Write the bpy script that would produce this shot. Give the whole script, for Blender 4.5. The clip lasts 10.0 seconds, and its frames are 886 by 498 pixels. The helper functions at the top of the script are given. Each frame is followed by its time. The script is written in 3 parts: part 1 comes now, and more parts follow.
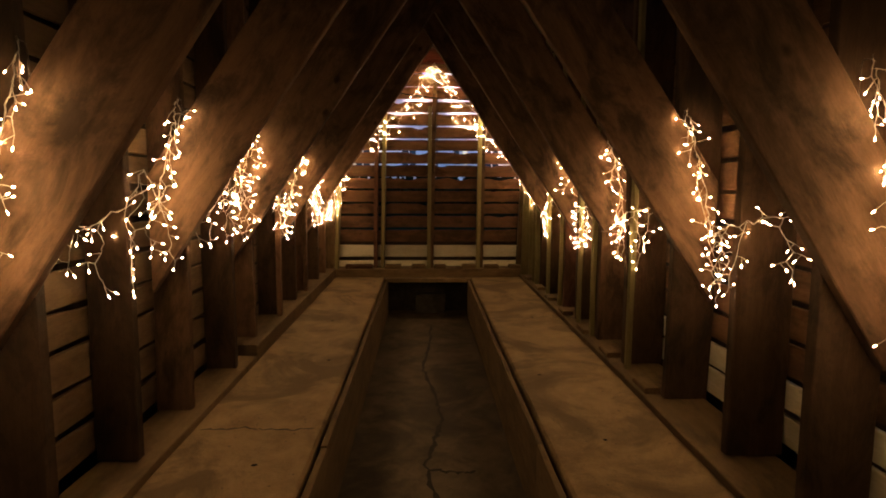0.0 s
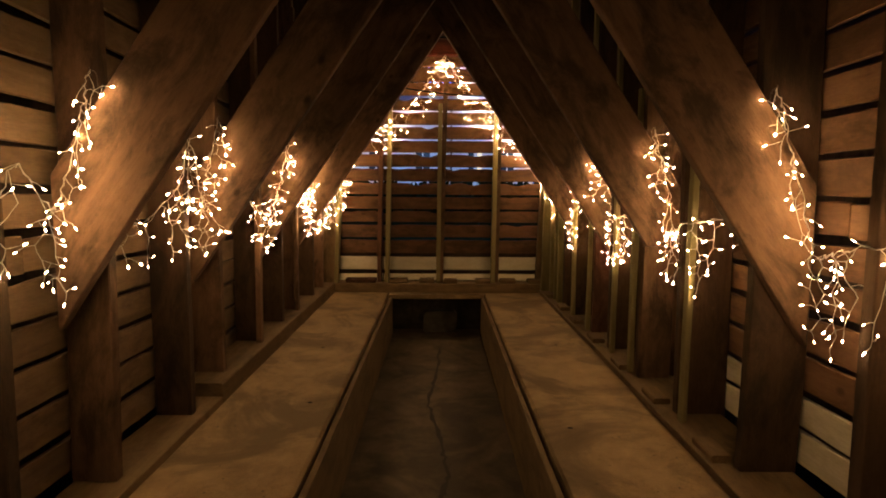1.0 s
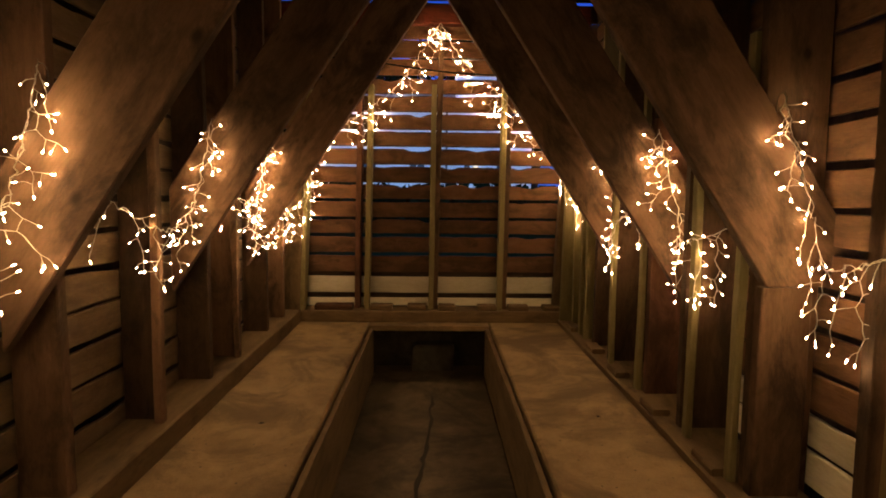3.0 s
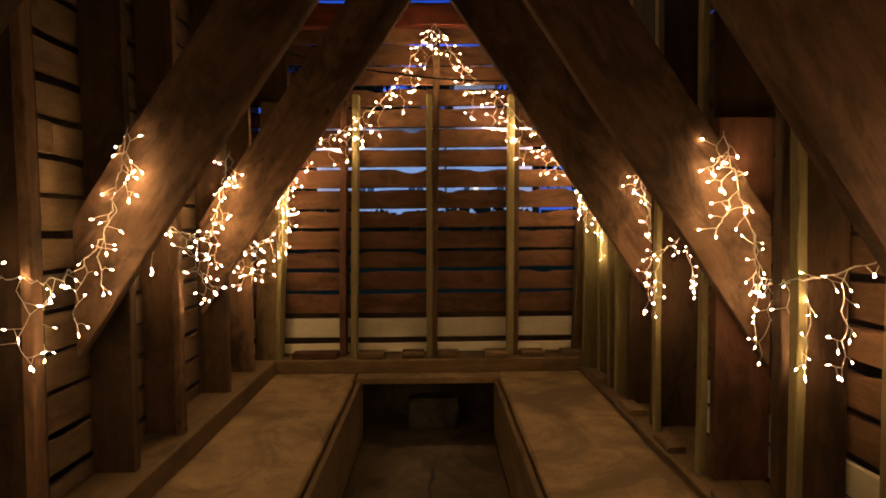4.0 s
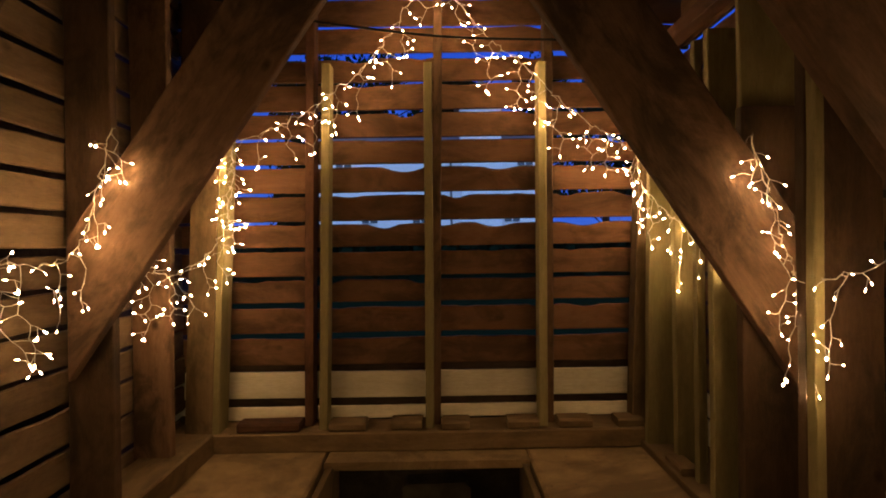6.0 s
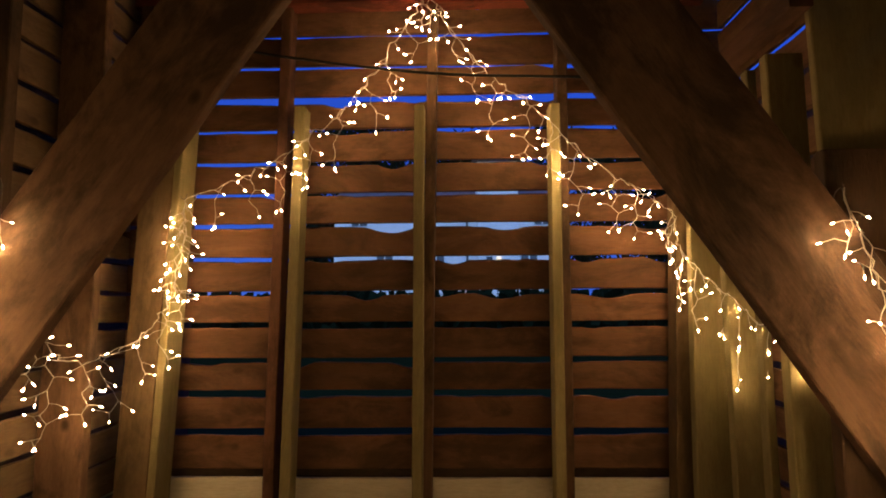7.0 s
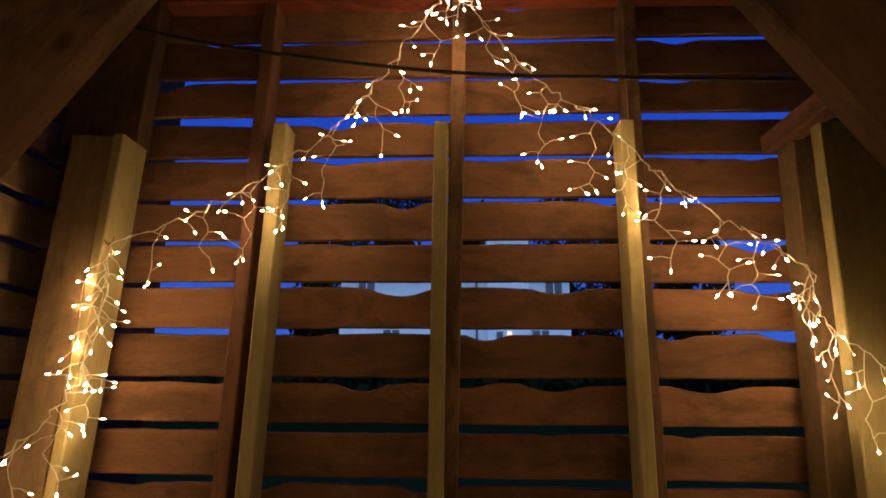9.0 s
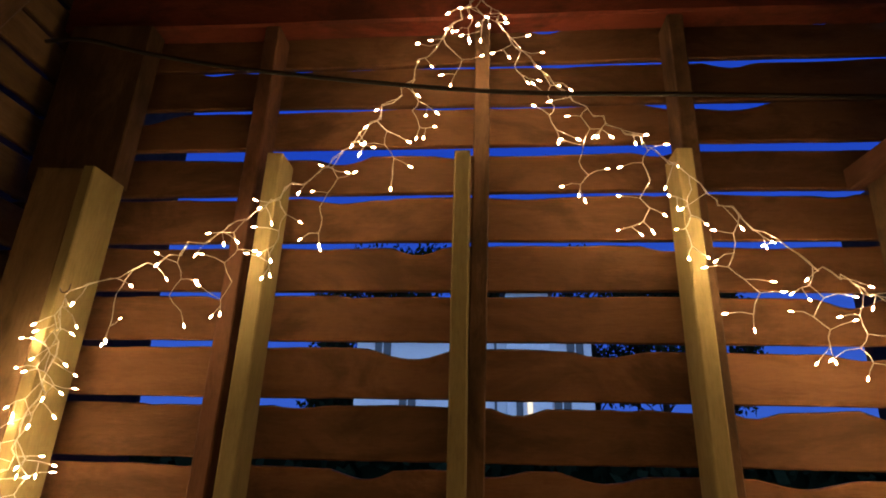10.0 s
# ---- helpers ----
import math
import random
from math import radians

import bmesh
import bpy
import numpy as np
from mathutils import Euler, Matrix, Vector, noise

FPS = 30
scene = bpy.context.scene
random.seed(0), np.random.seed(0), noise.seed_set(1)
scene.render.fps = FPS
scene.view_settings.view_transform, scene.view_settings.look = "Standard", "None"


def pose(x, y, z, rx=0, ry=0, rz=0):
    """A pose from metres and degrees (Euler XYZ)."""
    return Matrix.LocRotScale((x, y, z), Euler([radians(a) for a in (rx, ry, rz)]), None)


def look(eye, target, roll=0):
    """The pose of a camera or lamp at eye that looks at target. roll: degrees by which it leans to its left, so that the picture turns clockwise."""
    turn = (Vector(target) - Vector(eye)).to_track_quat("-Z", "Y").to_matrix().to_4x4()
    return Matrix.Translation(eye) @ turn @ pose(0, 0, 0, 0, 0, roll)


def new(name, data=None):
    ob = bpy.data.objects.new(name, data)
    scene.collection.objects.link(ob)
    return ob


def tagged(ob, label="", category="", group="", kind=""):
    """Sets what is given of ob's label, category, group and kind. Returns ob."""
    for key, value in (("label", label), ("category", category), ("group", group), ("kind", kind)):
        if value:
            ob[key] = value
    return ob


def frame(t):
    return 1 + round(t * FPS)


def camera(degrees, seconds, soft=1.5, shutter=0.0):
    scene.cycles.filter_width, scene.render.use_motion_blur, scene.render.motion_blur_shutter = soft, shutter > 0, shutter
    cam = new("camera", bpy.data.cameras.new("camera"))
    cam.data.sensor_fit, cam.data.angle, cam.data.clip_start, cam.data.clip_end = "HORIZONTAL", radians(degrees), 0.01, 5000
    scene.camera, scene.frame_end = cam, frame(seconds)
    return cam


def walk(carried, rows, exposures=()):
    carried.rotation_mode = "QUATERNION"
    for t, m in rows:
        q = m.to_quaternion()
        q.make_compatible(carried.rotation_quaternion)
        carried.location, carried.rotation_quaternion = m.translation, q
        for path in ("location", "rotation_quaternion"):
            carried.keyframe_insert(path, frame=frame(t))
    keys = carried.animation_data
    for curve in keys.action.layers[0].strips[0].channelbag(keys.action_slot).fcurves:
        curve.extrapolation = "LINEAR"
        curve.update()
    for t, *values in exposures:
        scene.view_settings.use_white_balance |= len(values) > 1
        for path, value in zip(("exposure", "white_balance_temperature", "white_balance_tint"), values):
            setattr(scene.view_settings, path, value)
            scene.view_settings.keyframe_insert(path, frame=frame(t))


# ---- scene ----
cam = camera(76.3, 10.0, soft=1.8)
PATH = [
    (0, (-0.104, 0.671, 1.549), (-0.038, 2.659, 1.34), 0.2),
    (0.5, (-0.089, 1.05, 1.55), (-0.056, 3.042, 1.376), -0.3),
    (1, (-0.042, 1.377, 1.54), (-0.027, 3.368, 1.355), 0.4),
    (1.5, (0.033, 1.693, 1.553), (-0.048, 3.684, 1.389), 1.0),
    (2, (0.032, 2.034, 1.57), (0.023, 4.027, 1.398), 0.2),
    (2.5, (-0.043, 2.341, 1.58), (0.009, 4.326, 1.342), 0.1),
    (2.7, (-0.026, 2.475, 1.557), (0.008, 4.465, 1.354), 1.0),
    (3.8, (-0.034, 3.302, 1.581), (-0.002, 5.297, 1.44), -1.3),
    (4, (-0.002, 3.449, 1.575), (0.028, 5.447, 1.492), -0.5),
    (4.5, (0.034, 3.765, 1.556), (0.008, 5.762, 1.458), -0.0),
    (5, (0.022, 4.099, 1.561), (0.017, 6.097, 1.457), -0.7),
    (5.2, (0.004, 4.224, 1.552), (0.053, 6.221, 1.464), -0.3),
    (6.3, (0.052, 4.853, 1.558), (0.043, 6.853, 1.572), -0.7),
    (6.5, (0.086, 4.976, 1.571), (0.067, 6.976, 1.605), -0.4),
    (7, (0.14, 5.238, 1.641), (0.089, 7.228, 1.839), -0.4),
    (7.5, (0.107, 5.428, 1.649), (0.041, 7.404, 1.946), 1.1),
    (8, (0.05, 5.657, 1.649), (-0.025, 7.629, 1.969), 0.4),
    (8.5, (-0.04, 5.82, 1.678), (-0.041, 7.792, 2.012), -0.3),
    (9, (0.048, 6.004, 1.703), (-0.029, 7.949, 2.159), 0.4),
    (9.5, (0.103, 6.189, 1.747), (-0.007, 8.115, 2.273), 1.5),
    (10, (0.026, 6.327, 1.761), (-0.114, 8.212, 2.416), 1.2),
]
walk(cam, [(t, look(eye, target, roll)) for t, eye, target, roll in PATH], exposures=[(0.0, -0.4), (1.0, -0.2), (2.5, -0.03), (4.5, -0.06), (7.0, -0.08), (10.0, -0.24)])

# ---- world and light ----
world = bpy.data.worlds.new("dusk")
scene.world = world
world.use_nodes = True
wn, wl = world.node_tree.nodes, world.node_tree.links
wn.clear()
w_out = wn.new("ShaderNodeOutputWorld")
w_bg = wn.new("ShaderNodeBackground")
w_tc = wn.new("ShaderNodeTexCoord")
w_sep = wn.new("ShaderNodeSeparateXYZ")
w_ramp = wn.new("ShaderNodeValToRGB")
w_ramp.color_ramp.elements[0].position = 0.0
w_ramp.color_ramp.elements[0].color = (0.09, 0.26, 1.3, 1)
w_ramp.color_ramp.elements[1].position = 0.45
w_ramp.color_ramp.elements[1].color = (0.028, 0.125, 1.1, 1)
wl.new(w_tc.outputs["Generated"], w_sep.inputs[0])
wl.new(w_sep.outputs["Z"], w_ramp.inputs[0])
# the afterglow stands in the part of the sky behind the back wall
w_west = wn.new("ShaderNodeMapRange")
w_west.inputs["From Min"].default_value, w_west.inputs["From Max"].default_value = 0.05, -0.8
wl.new(w_sep.outputs["Y"], w_west.inputs["Value"])
w_mix = wn.new("ShaderNodeMix")
w_mix.data_type = "RGBA"
w_mix.inputs[7].default_value = (1.5, 2.4, 4.4, 1)
wl.new(w_west.outputs[0], w_mix.inputs[0])
wl.new(w_ramp.outputs[0], w_mix.inputs[6])
wl.new(w_mix.outputs[2], w_bg.inputs[0])
w_bg.inputs[1].default_value = 0.5
wl.new(w_bg.outputs[0], w_out.inputs[0])

BULB_GLOW = 880.0
BULB_COLOUR = (1.0, 0.625, 0.275, 1)


# ---- materials ----
def shader(name):
    m = bpy.data.materials.new(name)
    m.use_nodes = True
    nt = m.node_tree
    bsdf = nt.nodes["Principled BSDF"]
    return m, nt, bsdf


def node(nt, kind, **values):
    n = nt.nodes.new(kind)
    for key, v in values.items():
        n.inputs[key.replace("_", " ")].default_value = v
    return n


def mixed(nt, a, b, fac, mode="MIX"):
    n = nt.nodes.new("ShaderNodeMix")
    n.data_type, n.blend_type = "RGBA", mode
    for sock, v in ((n.inputs[0], fac), (n.inputs[6], a), (n.inputs[7], b)):
        if isinstance(v, (tuple, float, int)):
            sock.default_value = v
        else:
            nt.links.new(v, sock)
    return n.outputs[2]


def ramped(nt, value, lo, hi, a=(0, 0, 0, 1), b=(1, 1, 1, 1)):
    n = nt.nodes.new("ShaderNodeValToRGB")
    n.color_ramp.elements[0].position, n.color_ramp.elements[1].position = lo, hi
    n.color_ramp.elements[0].color, n.color_ramp.elements[1].color = a, b
    nt.links.new(value, n.inputs[0])
    return n.outputs[0]


def wood(name, dark, light, stain=(0.05, 0.03, 0.02, 1), stain_amount=0.75, knots=0.9, rough=0.85, bump=0.4, grain_width=12.0, fine_amount=0.28):
    """Sawn wood whose grain runs along the piece's own x."""
    m, nt, bsdf = shader(name)
    L = nt.links
    tc = nt.nodes.new("ShaderNodeTexCoord")
    info = nt.nodes.new("ShaderNodeObjectInfo")
    shift = nt.nodes.new("ShaderNodeVectorMath")
    shift.operation = "MULTIPLY_ADD"
    shift.inputs[1].default_value = (37, 23, 11)
    L.new(info.outputs["Random"], shift.inputs[0])
    L.new(tc.outputs["Object"], shift.inputs[2])
    place = shift.outputs[0]

    def scaled(s):
        mp = nt.nodes.new("ShaderNodeMapping")
        mp.inputs["Scale"].default_value = s
        L.new(place, mp.inputs[0])
        return mp.outputs[0]

    grain = node(nt, "ShaderNodeTexNoise", Scale=1.0, Detail=6.0, Roughness=0.62, Distortion=0.8)
    L.new(scaled((1.1, grain_width, grain_width)), grain.inputs["Vector"])
    fine = node(nt, "ShaderNodeTexNoise", Scale=1.0, Detail=4.0, Roughness=0.65)
    L.new(scaled((22, 130, 130)), fine.inputs["Vector"])
    blot = node(nt, "ShaderNodeTexNoise", Scale=1.0, Detail=6.0, Roughness=0.68, Distortion=0.5)
    L.new(scaled((2.6, 5.5, 5.5)), blot.inputs["Vector"])
    mott = node(nt, "ShaderNodeTexNoise", Scale=1.0, Detail=5.0, Roughness=0.7)
    L.new(scaled((10, 17, 17)), mott.inputs["Vector"])
    knot = nt.nodes.new("ShaderNodeTexVoronoi")
    knot.inputs["Scale"].default_value = 1.0
    L.new(scaled((4.5, 6.5, 0.0001)), knot.inputs["Vector"])
    pick = nt.nodes.new("ShaderNodeSeparateColor")
    L.new(knot.outputs["Color"], pick.inputs[0])
    chosen = nt.nodes.new("ShaderNodeMath")
    chosen.operation = "GREATER_THAN"
    chosen.inputs[1].default_value = 0.62
    L.new(pick.outputs[0], chosen.inputs[0])
    col = mixed(nt, dark, light, ramped(nt, grain.outputs["Fac"], 0.18, 0.84))
    col = mixed(nt, col, light, ramped(nt, mott.outputs["Fac"], 0.52, 0.76, (0, 0, 0, 1), (0.6, 0.6, 0.6, 1)))
    col = mixed(nt, col, dark, ramped(nt, mott.outputs["Fac"], 0.26, 0.46, (0.6, 0.6, 0.6, 1), (0, 0, 0, 1)))
    col = mixed(nt, col, (0.4, 0.35, 0.30, 1), ramped(nt, fine.outputs["Fac"], 0.45, 0.75, (0, 0, 0, 1), (fine_amount,) * 3 + (1,)), "MULTIPLY")
    col = mixed(nt, col, stain, ramped(nt, blot.outputs["Fac"], 0.47, 0.62, (0, 0, 0, 1), (stain_amount,) * 3 + (1,)))
    kring = ramped(nt, knot.outputs["Distance"], 0.06, 0.15, (knots,) * 3 + (1,), (0, 0, 0, 1))
    kfac = nt.nodes.new("ShaderNodeMath")
    kfac.operation = "MULTIPLY"
    L.new(kring, kfac.inputs[0])
    L.new(chosen.outputs[0], kfac.inputs[1])
    col = mixed(nt, col, (0.020, 0.011, 0.007, 1), kfac.outputs[0])
    hsv = nt.nodes.new("ShaderNodeHueSaturation")
    vary = nt.nodes.new("ShaderNodeMapRange")
    vary.inputs["To Min"].default_value, vary.inputs["To Max"].default_value = 0.78, 1.2
    L.new(info.outputs["Random"], vary.inputs["Value"])
    L.new(vary.outputs[0], hsv.inputs["Value"])
    L.new(col, hsv.inputs["Color"])
    L.new(hsv.outputs[0], bsdf.inputs["Base Color"])
    bsdf.inputs["Roughness"].default_value = rough
    bsdf.inputs["Specular IOR Level"].default_value = 0.15
    bp = nt.nodes.new("ShaderNodeBump")
    bp.inputs["Strength"].default_value = bump
    bp.inputs["Distance"].default_value = 0.004
    add = nt.nodes.new("ShaderNodeMath")
    add.operation = "ADD"
    L.new(mott.outputs["Fac"], add.inputs[0])
    L.new(fine.outputs["Fac"], add.inputs[1])
    L.new(add.outputs[0], bp.inputs["Height"])
    L.new(bp.outputs[0], bsdf.inputs["Normal"])
    return m


def mineral(name, dark, light, stain, rough=0.85, scale=1.0, bump=0.4):
    m, nt, bsdf = shader(name)
    L = nt.links
    tc = nt.nodes.new("ShaderNodeTexCoord")
    big = node(nt, "ShaderNodeTexNoise", Scale=1.5 * scale, Detail=7.0, Roughness=0.62, Distortion=1.2)
    mid = node(nt, "ShaderNodeTexNoise", Scale=6.0 * scale, Detail=8.0, Roughness=0.7, Distortion=0.3)
    fine = node(nt, "ShaderNodeTexNoise", Scale=120.0 * scale, Detail=4.0, Roughness=0.7)
    pit = nt.nodes.new("ShaderNodeTexVoronoi")
    pit.inputs["Scale"].default_value = 16.0 * scale
    for n in (big, mid, fine, pit):
        L.new(tc.outputs["Object"], n.inputs["Vector"])
    col = mixed(nt, dark, light, ramped(nt, mid.outputs["Fac"], 0.33, 0.68))
    col = mixed(nt, col, stain, ramped(nt, big.outputs["Fac"], 0.46, 0.60, (0, 0, 0, 1), (0.85, 0.85, 0.85, 1)))
    col = mixed(nt, col, (0.5, 0.46, 0.4, 1), ramped(nt, fine.outputs["Fac"], 0.4, 0.8, (0, 0, 0, 1), (0.5, 0.5, 0.5, 1)), "MULTIPLY")
    col = mixed(nt, col, (0.05, 0.035, 0.025, 1), ramped(nt, pit.outputs["Distance"], 0.05, 0.11, (0.8, 0.8, 0.8, 1), (0, 0, 0, 1)))
    L.new(col, bsdf.inputs["Base Color"])
    bsdf.inputs["Roughness"].default_value = rough
    bsdf.inputs["Specular IOR Level"].default_value = 0.25
    bp = nt.nodes.new("ShaderNodeBump")
    bp.inputs["Strength"].default_value = bump
    bp.inputs["Distance"].default_value = 0.006
    add = nt.nodes.new("ShaderNodeMath")
    add.operation = "ADD"
    L.new(mid.outputs["Fac"], add.inputs[0])
    L.new(fine.outputs["Fac"], add.inputs[1])
    L.new(add.outputs[0], bp.inputs["Height"])
    L.new(bp.outputs[0], bsdf.inputs["Normal"])
    return m


def plain(name, colour, rough=0.6, metal=0.0, gloss=0.5):
    m, nt, bsdf = shader(name)
    bsdf.inputs["Specular IOR Level"].default_value = gloss
    n = node(nt, "ShaderNodeTexNoise", Scale=25.0, Detail=4.0)
    tc = nt.nodes.new("ShaderNodeTexCoord")
    nt.links.new(tc.outputs["Object"], n.inputs["Vector"])
    c2 = tuple(c * 0.65 for c in colour[:3]) + (1,)
    nt.links.new(mixed(nt, colour, c2, ramped(nt, n.outputs["Fac"], 0.35, 0.7)), bsdf.inputs["Base Color"])
    bsdf.inputs["Roughness"].default_value = rough
    bsdf.inputs["Metallic"].default_value = metal
    return m


OLD = wood("old_brown_wood", (0.064, 0.034, 0.0195, 1), (0.150, 0.086, 0.050, 1), stain=(0.022, 0.014, 0.010, 1))
RED = wood("red_brown_wood", (0.060, 0.027, 0.016, 1), (0.115, 0.055, 0.034, 1), stain=(0.03, 0.014, 0.010, 1), knots=0.5)
RED_BEAM = wood("red_stained_wood", (0.105, 0.024, 0.015, 1), (0.20, 0.050, 0.030, 1), stain=(0.04, 0.014, 0.010, 1), knots=0.4)
SLAT = wood("slat_wood", (0.068, 0.034, 0.0185, 1), (0.154, 0.084, 0.046, 1), stain=(0.03, 0.017, 0.012, 1), stain_amount=0.5, knots=0.5)
SIDING = wood("siding_wood", (0.078, 0.0385, 0.0205, 1), (0.138, 0.071, 0.039, 1), stain=(0.034, 0.018, 0.011, 1), stain_amount=0.62, knots=0.4, bump=0.35, grain_width=9.0, fine_amount=0.22)
# OLD at about half its tone: the studs' shade is put into the colour
STUD = wood("shaded_stud_wood", (0.030, 0.016, 0.0095, 1), (0.074, 0.043, 0.025, 1), stain=(0.016, 0.011, 0.008, 1))
GREY = wood("weathered_slat_wood", (0.078, 0.048, 0.027, 1), (0.17, 0.113, 0.067, 1), stain_amount=0.5, knots=0.4)
NEW = wood("new_yellow_wood", (0.132, 0.104, 0.047, 1), (0.225, 0.185, 0.090, 1), stain=(0.12, 0.10, 0.04, 1), stain_amount=0.4, knots=0.4, bump=0.2)
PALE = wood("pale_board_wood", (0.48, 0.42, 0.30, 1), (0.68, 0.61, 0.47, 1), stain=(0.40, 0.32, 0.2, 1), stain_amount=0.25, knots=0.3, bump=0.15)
SILL = wood("dusty_sill_wood", (0.085, 0.053, 0.026, 1), (0.165, 0.110, 0.058, 1), stain=(0.04, 0.026, 0.016, 1), stain_amount=0.5, knots=0.3)
CONCRETE = mineral("worn_concrete", (0.160, 0.102, 0.049, 1), (0.255, 0.170, 0.086, 1), (0.092, 0.060, 0.030, 1))
FLOOR = mineral("dirty_concrete", (0.060, 0.042, 0.026, 1), (0.125, 0.092, 0.058, 1), (0.045, 0.033, 0.022, 1))
# tone lowered so the walkway's end looks lost in shade
STONE = mineral("shaded_stone", (0.03, 0.025, 0.020, 1), (0.065, 0.054, 0.042, 1), (0.022, 0.018, 0.013, 1), scale=2.0)
CRACK = plain("crack_dirt", (0.022, 0.015, 0.010, 1), 0.95)
WIRE = plain("clear_wire", (0.46, 0.43, 0.38, 1), 0.4)
CABLE = plain("black_cable", (0.010, 0.008, 0.007, 1), 0.8, gloss=0.2)
METAL = plain("rusty_metal", (0.10, 0.07, 0.05, 1), 0.45, 0.8)
ROOF = wood("dark_roof_wood", (0.03, 0.018, 0.012, 1), (0.06, 0.04, 0.027, 1), stain=(0.012, 0.01, 0.008, 1))
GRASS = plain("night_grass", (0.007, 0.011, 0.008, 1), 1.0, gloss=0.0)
WHITE = plain("white_house_paint", (0.75, 0.76, 0.78, 1), 0.7)
SLATE = plain("grey_roof", (0.10, 0.10, 0.11, 1), 0.8)
GLASS = plain("dark_glass", (0.02, 0.025, 0.035, 1), 0.08)
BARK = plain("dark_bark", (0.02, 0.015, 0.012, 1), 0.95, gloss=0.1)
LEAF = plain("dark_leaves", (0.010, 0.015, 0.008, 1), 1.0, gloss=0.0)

GLOW, gnt, gb = shader("warm_bulb")
gb.inputs["Base Color"].default_value = (0.9, 0.7, 0.45, 1)
gb.inputs["Emission Color"].default_value = BULB_COLOUR
gb.inputs["Emission Strength"].default_value = BULB_GLOW

LAMPLIT, lnt, lb = shader("lamp_lit_window")
lb.inputs["Base Color"].default_value = (0.8, 0.7, 0.5, 1)
lb.inputs["Emission Color"].default_value = (1.0, 0.75, 0.4, 1)
lb.inputs["Emission Strength"].default_value = 1.2


# ---- building helpers ----
def obj(name, bm, mat, parent=None, label="", smooth=False):
    me = bpy.data.meshes.new(name)
    bmesh.ops.recalc_face_normals(bm, faces=bm.faces)
    bm.to_mesh(me)
    bm.free()
    me.materials.append(mat)
    if smooth:
        for p in me.polygons:
            p.use_smooth = True
    ob = new(name, me)
    if parent is not None:
        ob.parent = parent
    if label:
        ob["label"] = label
    return ob


def empty(name, at=(0, 0, 0)):
    e = new(name)
    e.location = at
    e.empty_display_size = 0.1
    return e


def board_bm(length, w, t, rng, chamfer=0.004, bow=0.003, waney=0.0, notch=0.0, seg=0.12, cut0=0.0, cut1=0.0, straight=1.0):
    """A sawn board along x, w wide along y and t thick along z, centred. cut: end slope, x shift per metre of y."""
    bm = bmesh.new()
    n = max(1, int(length / seg))
    o1, o2, o3 = rng.random() * 90, rng.random() * 90, rng.random() * 90
    rings = []
    c = min(chamfer, t * 0.3, w * 0.3)
    for i in range(n + 1):
        u = i / n
        x0 = (u - 0.5) * length
        dy = bow * noise.noise((x0 * 0.7, o1, 0)) * 2
        dz = bow * noise.noise((x0 * 0.6, o2, 3)) * 2
        hi = w / 2 + waney * noise.noise((x0 * 2.3, o3, 1)) + waney * 0.5 * noise.noise((x0 * 7.0, o3, 4)) + 0.0015 * noise.noise((x0 * 20, o1, 2))
        lo = -w / 2 + straight * waney * noise.noise((x0 * 2.1, o3, 8)) + straight * waney * 0.5 * noise.noise((x0 * 6.4, o1, 9)) + 0.0015 * noise.noise((x0 * 21, o2, 7))
        if notch:
            k = noise.noise((x0 * 4.0, o2, 15))
            hi -= notch * max(0.0, k - 0.2) * 1.7
        ring = []
        for y, z in ((lo + c, -t / 2), (hi - c, -t / 2), (hi, -t / 2 + c), (hi, t / 2 - c), (hi - c, t / 2), (lo + c, t / 2), (lo, t / 2 - c), (lo, -t / 2 + c)):
            cut = cut0 * (1 - u) + cut1 * u if n == 1 else (cut0 if i == 0 else cut1 if i == n else 0)
            ring.append(bm.verts.new((x0 + cut * y, y + dy, z + dz)))
        rings.append(ring)
    for a, b in zip(rings, rings[1:]):
        for k in range(8):
            bm.faces.new((a[k], a[(k + 1) % 8], b[(k + 1) % 8], b[k]))
    bm.faces.new(rings[0])
    bm.faces.new(rings[-1][::-1])
    return bm


def frame_of(a, b, wide):
    a, b = Vector(a), Vector(b)
    x = (b - a).normalized()
    y = Vector(wide)
    y = (y - x * y.dot(x)).normalized()
    z = x.cross(y)
    m = Matrix((x, y, z)).transposed().to_4x4()
    m.translation = (a + b) / 2
    return m, (b - a).length


RNG = random.Random(7)


def board(name, a, b, w, t, wide, mat, parent=None, label="", **kw):
    m, length = frame_of(a, b, wide)
    ob = obj(name, board_bm(length, w, t, RNG, **kw), mat, parent, label)
    ob.matrix_basis = m
    return ob


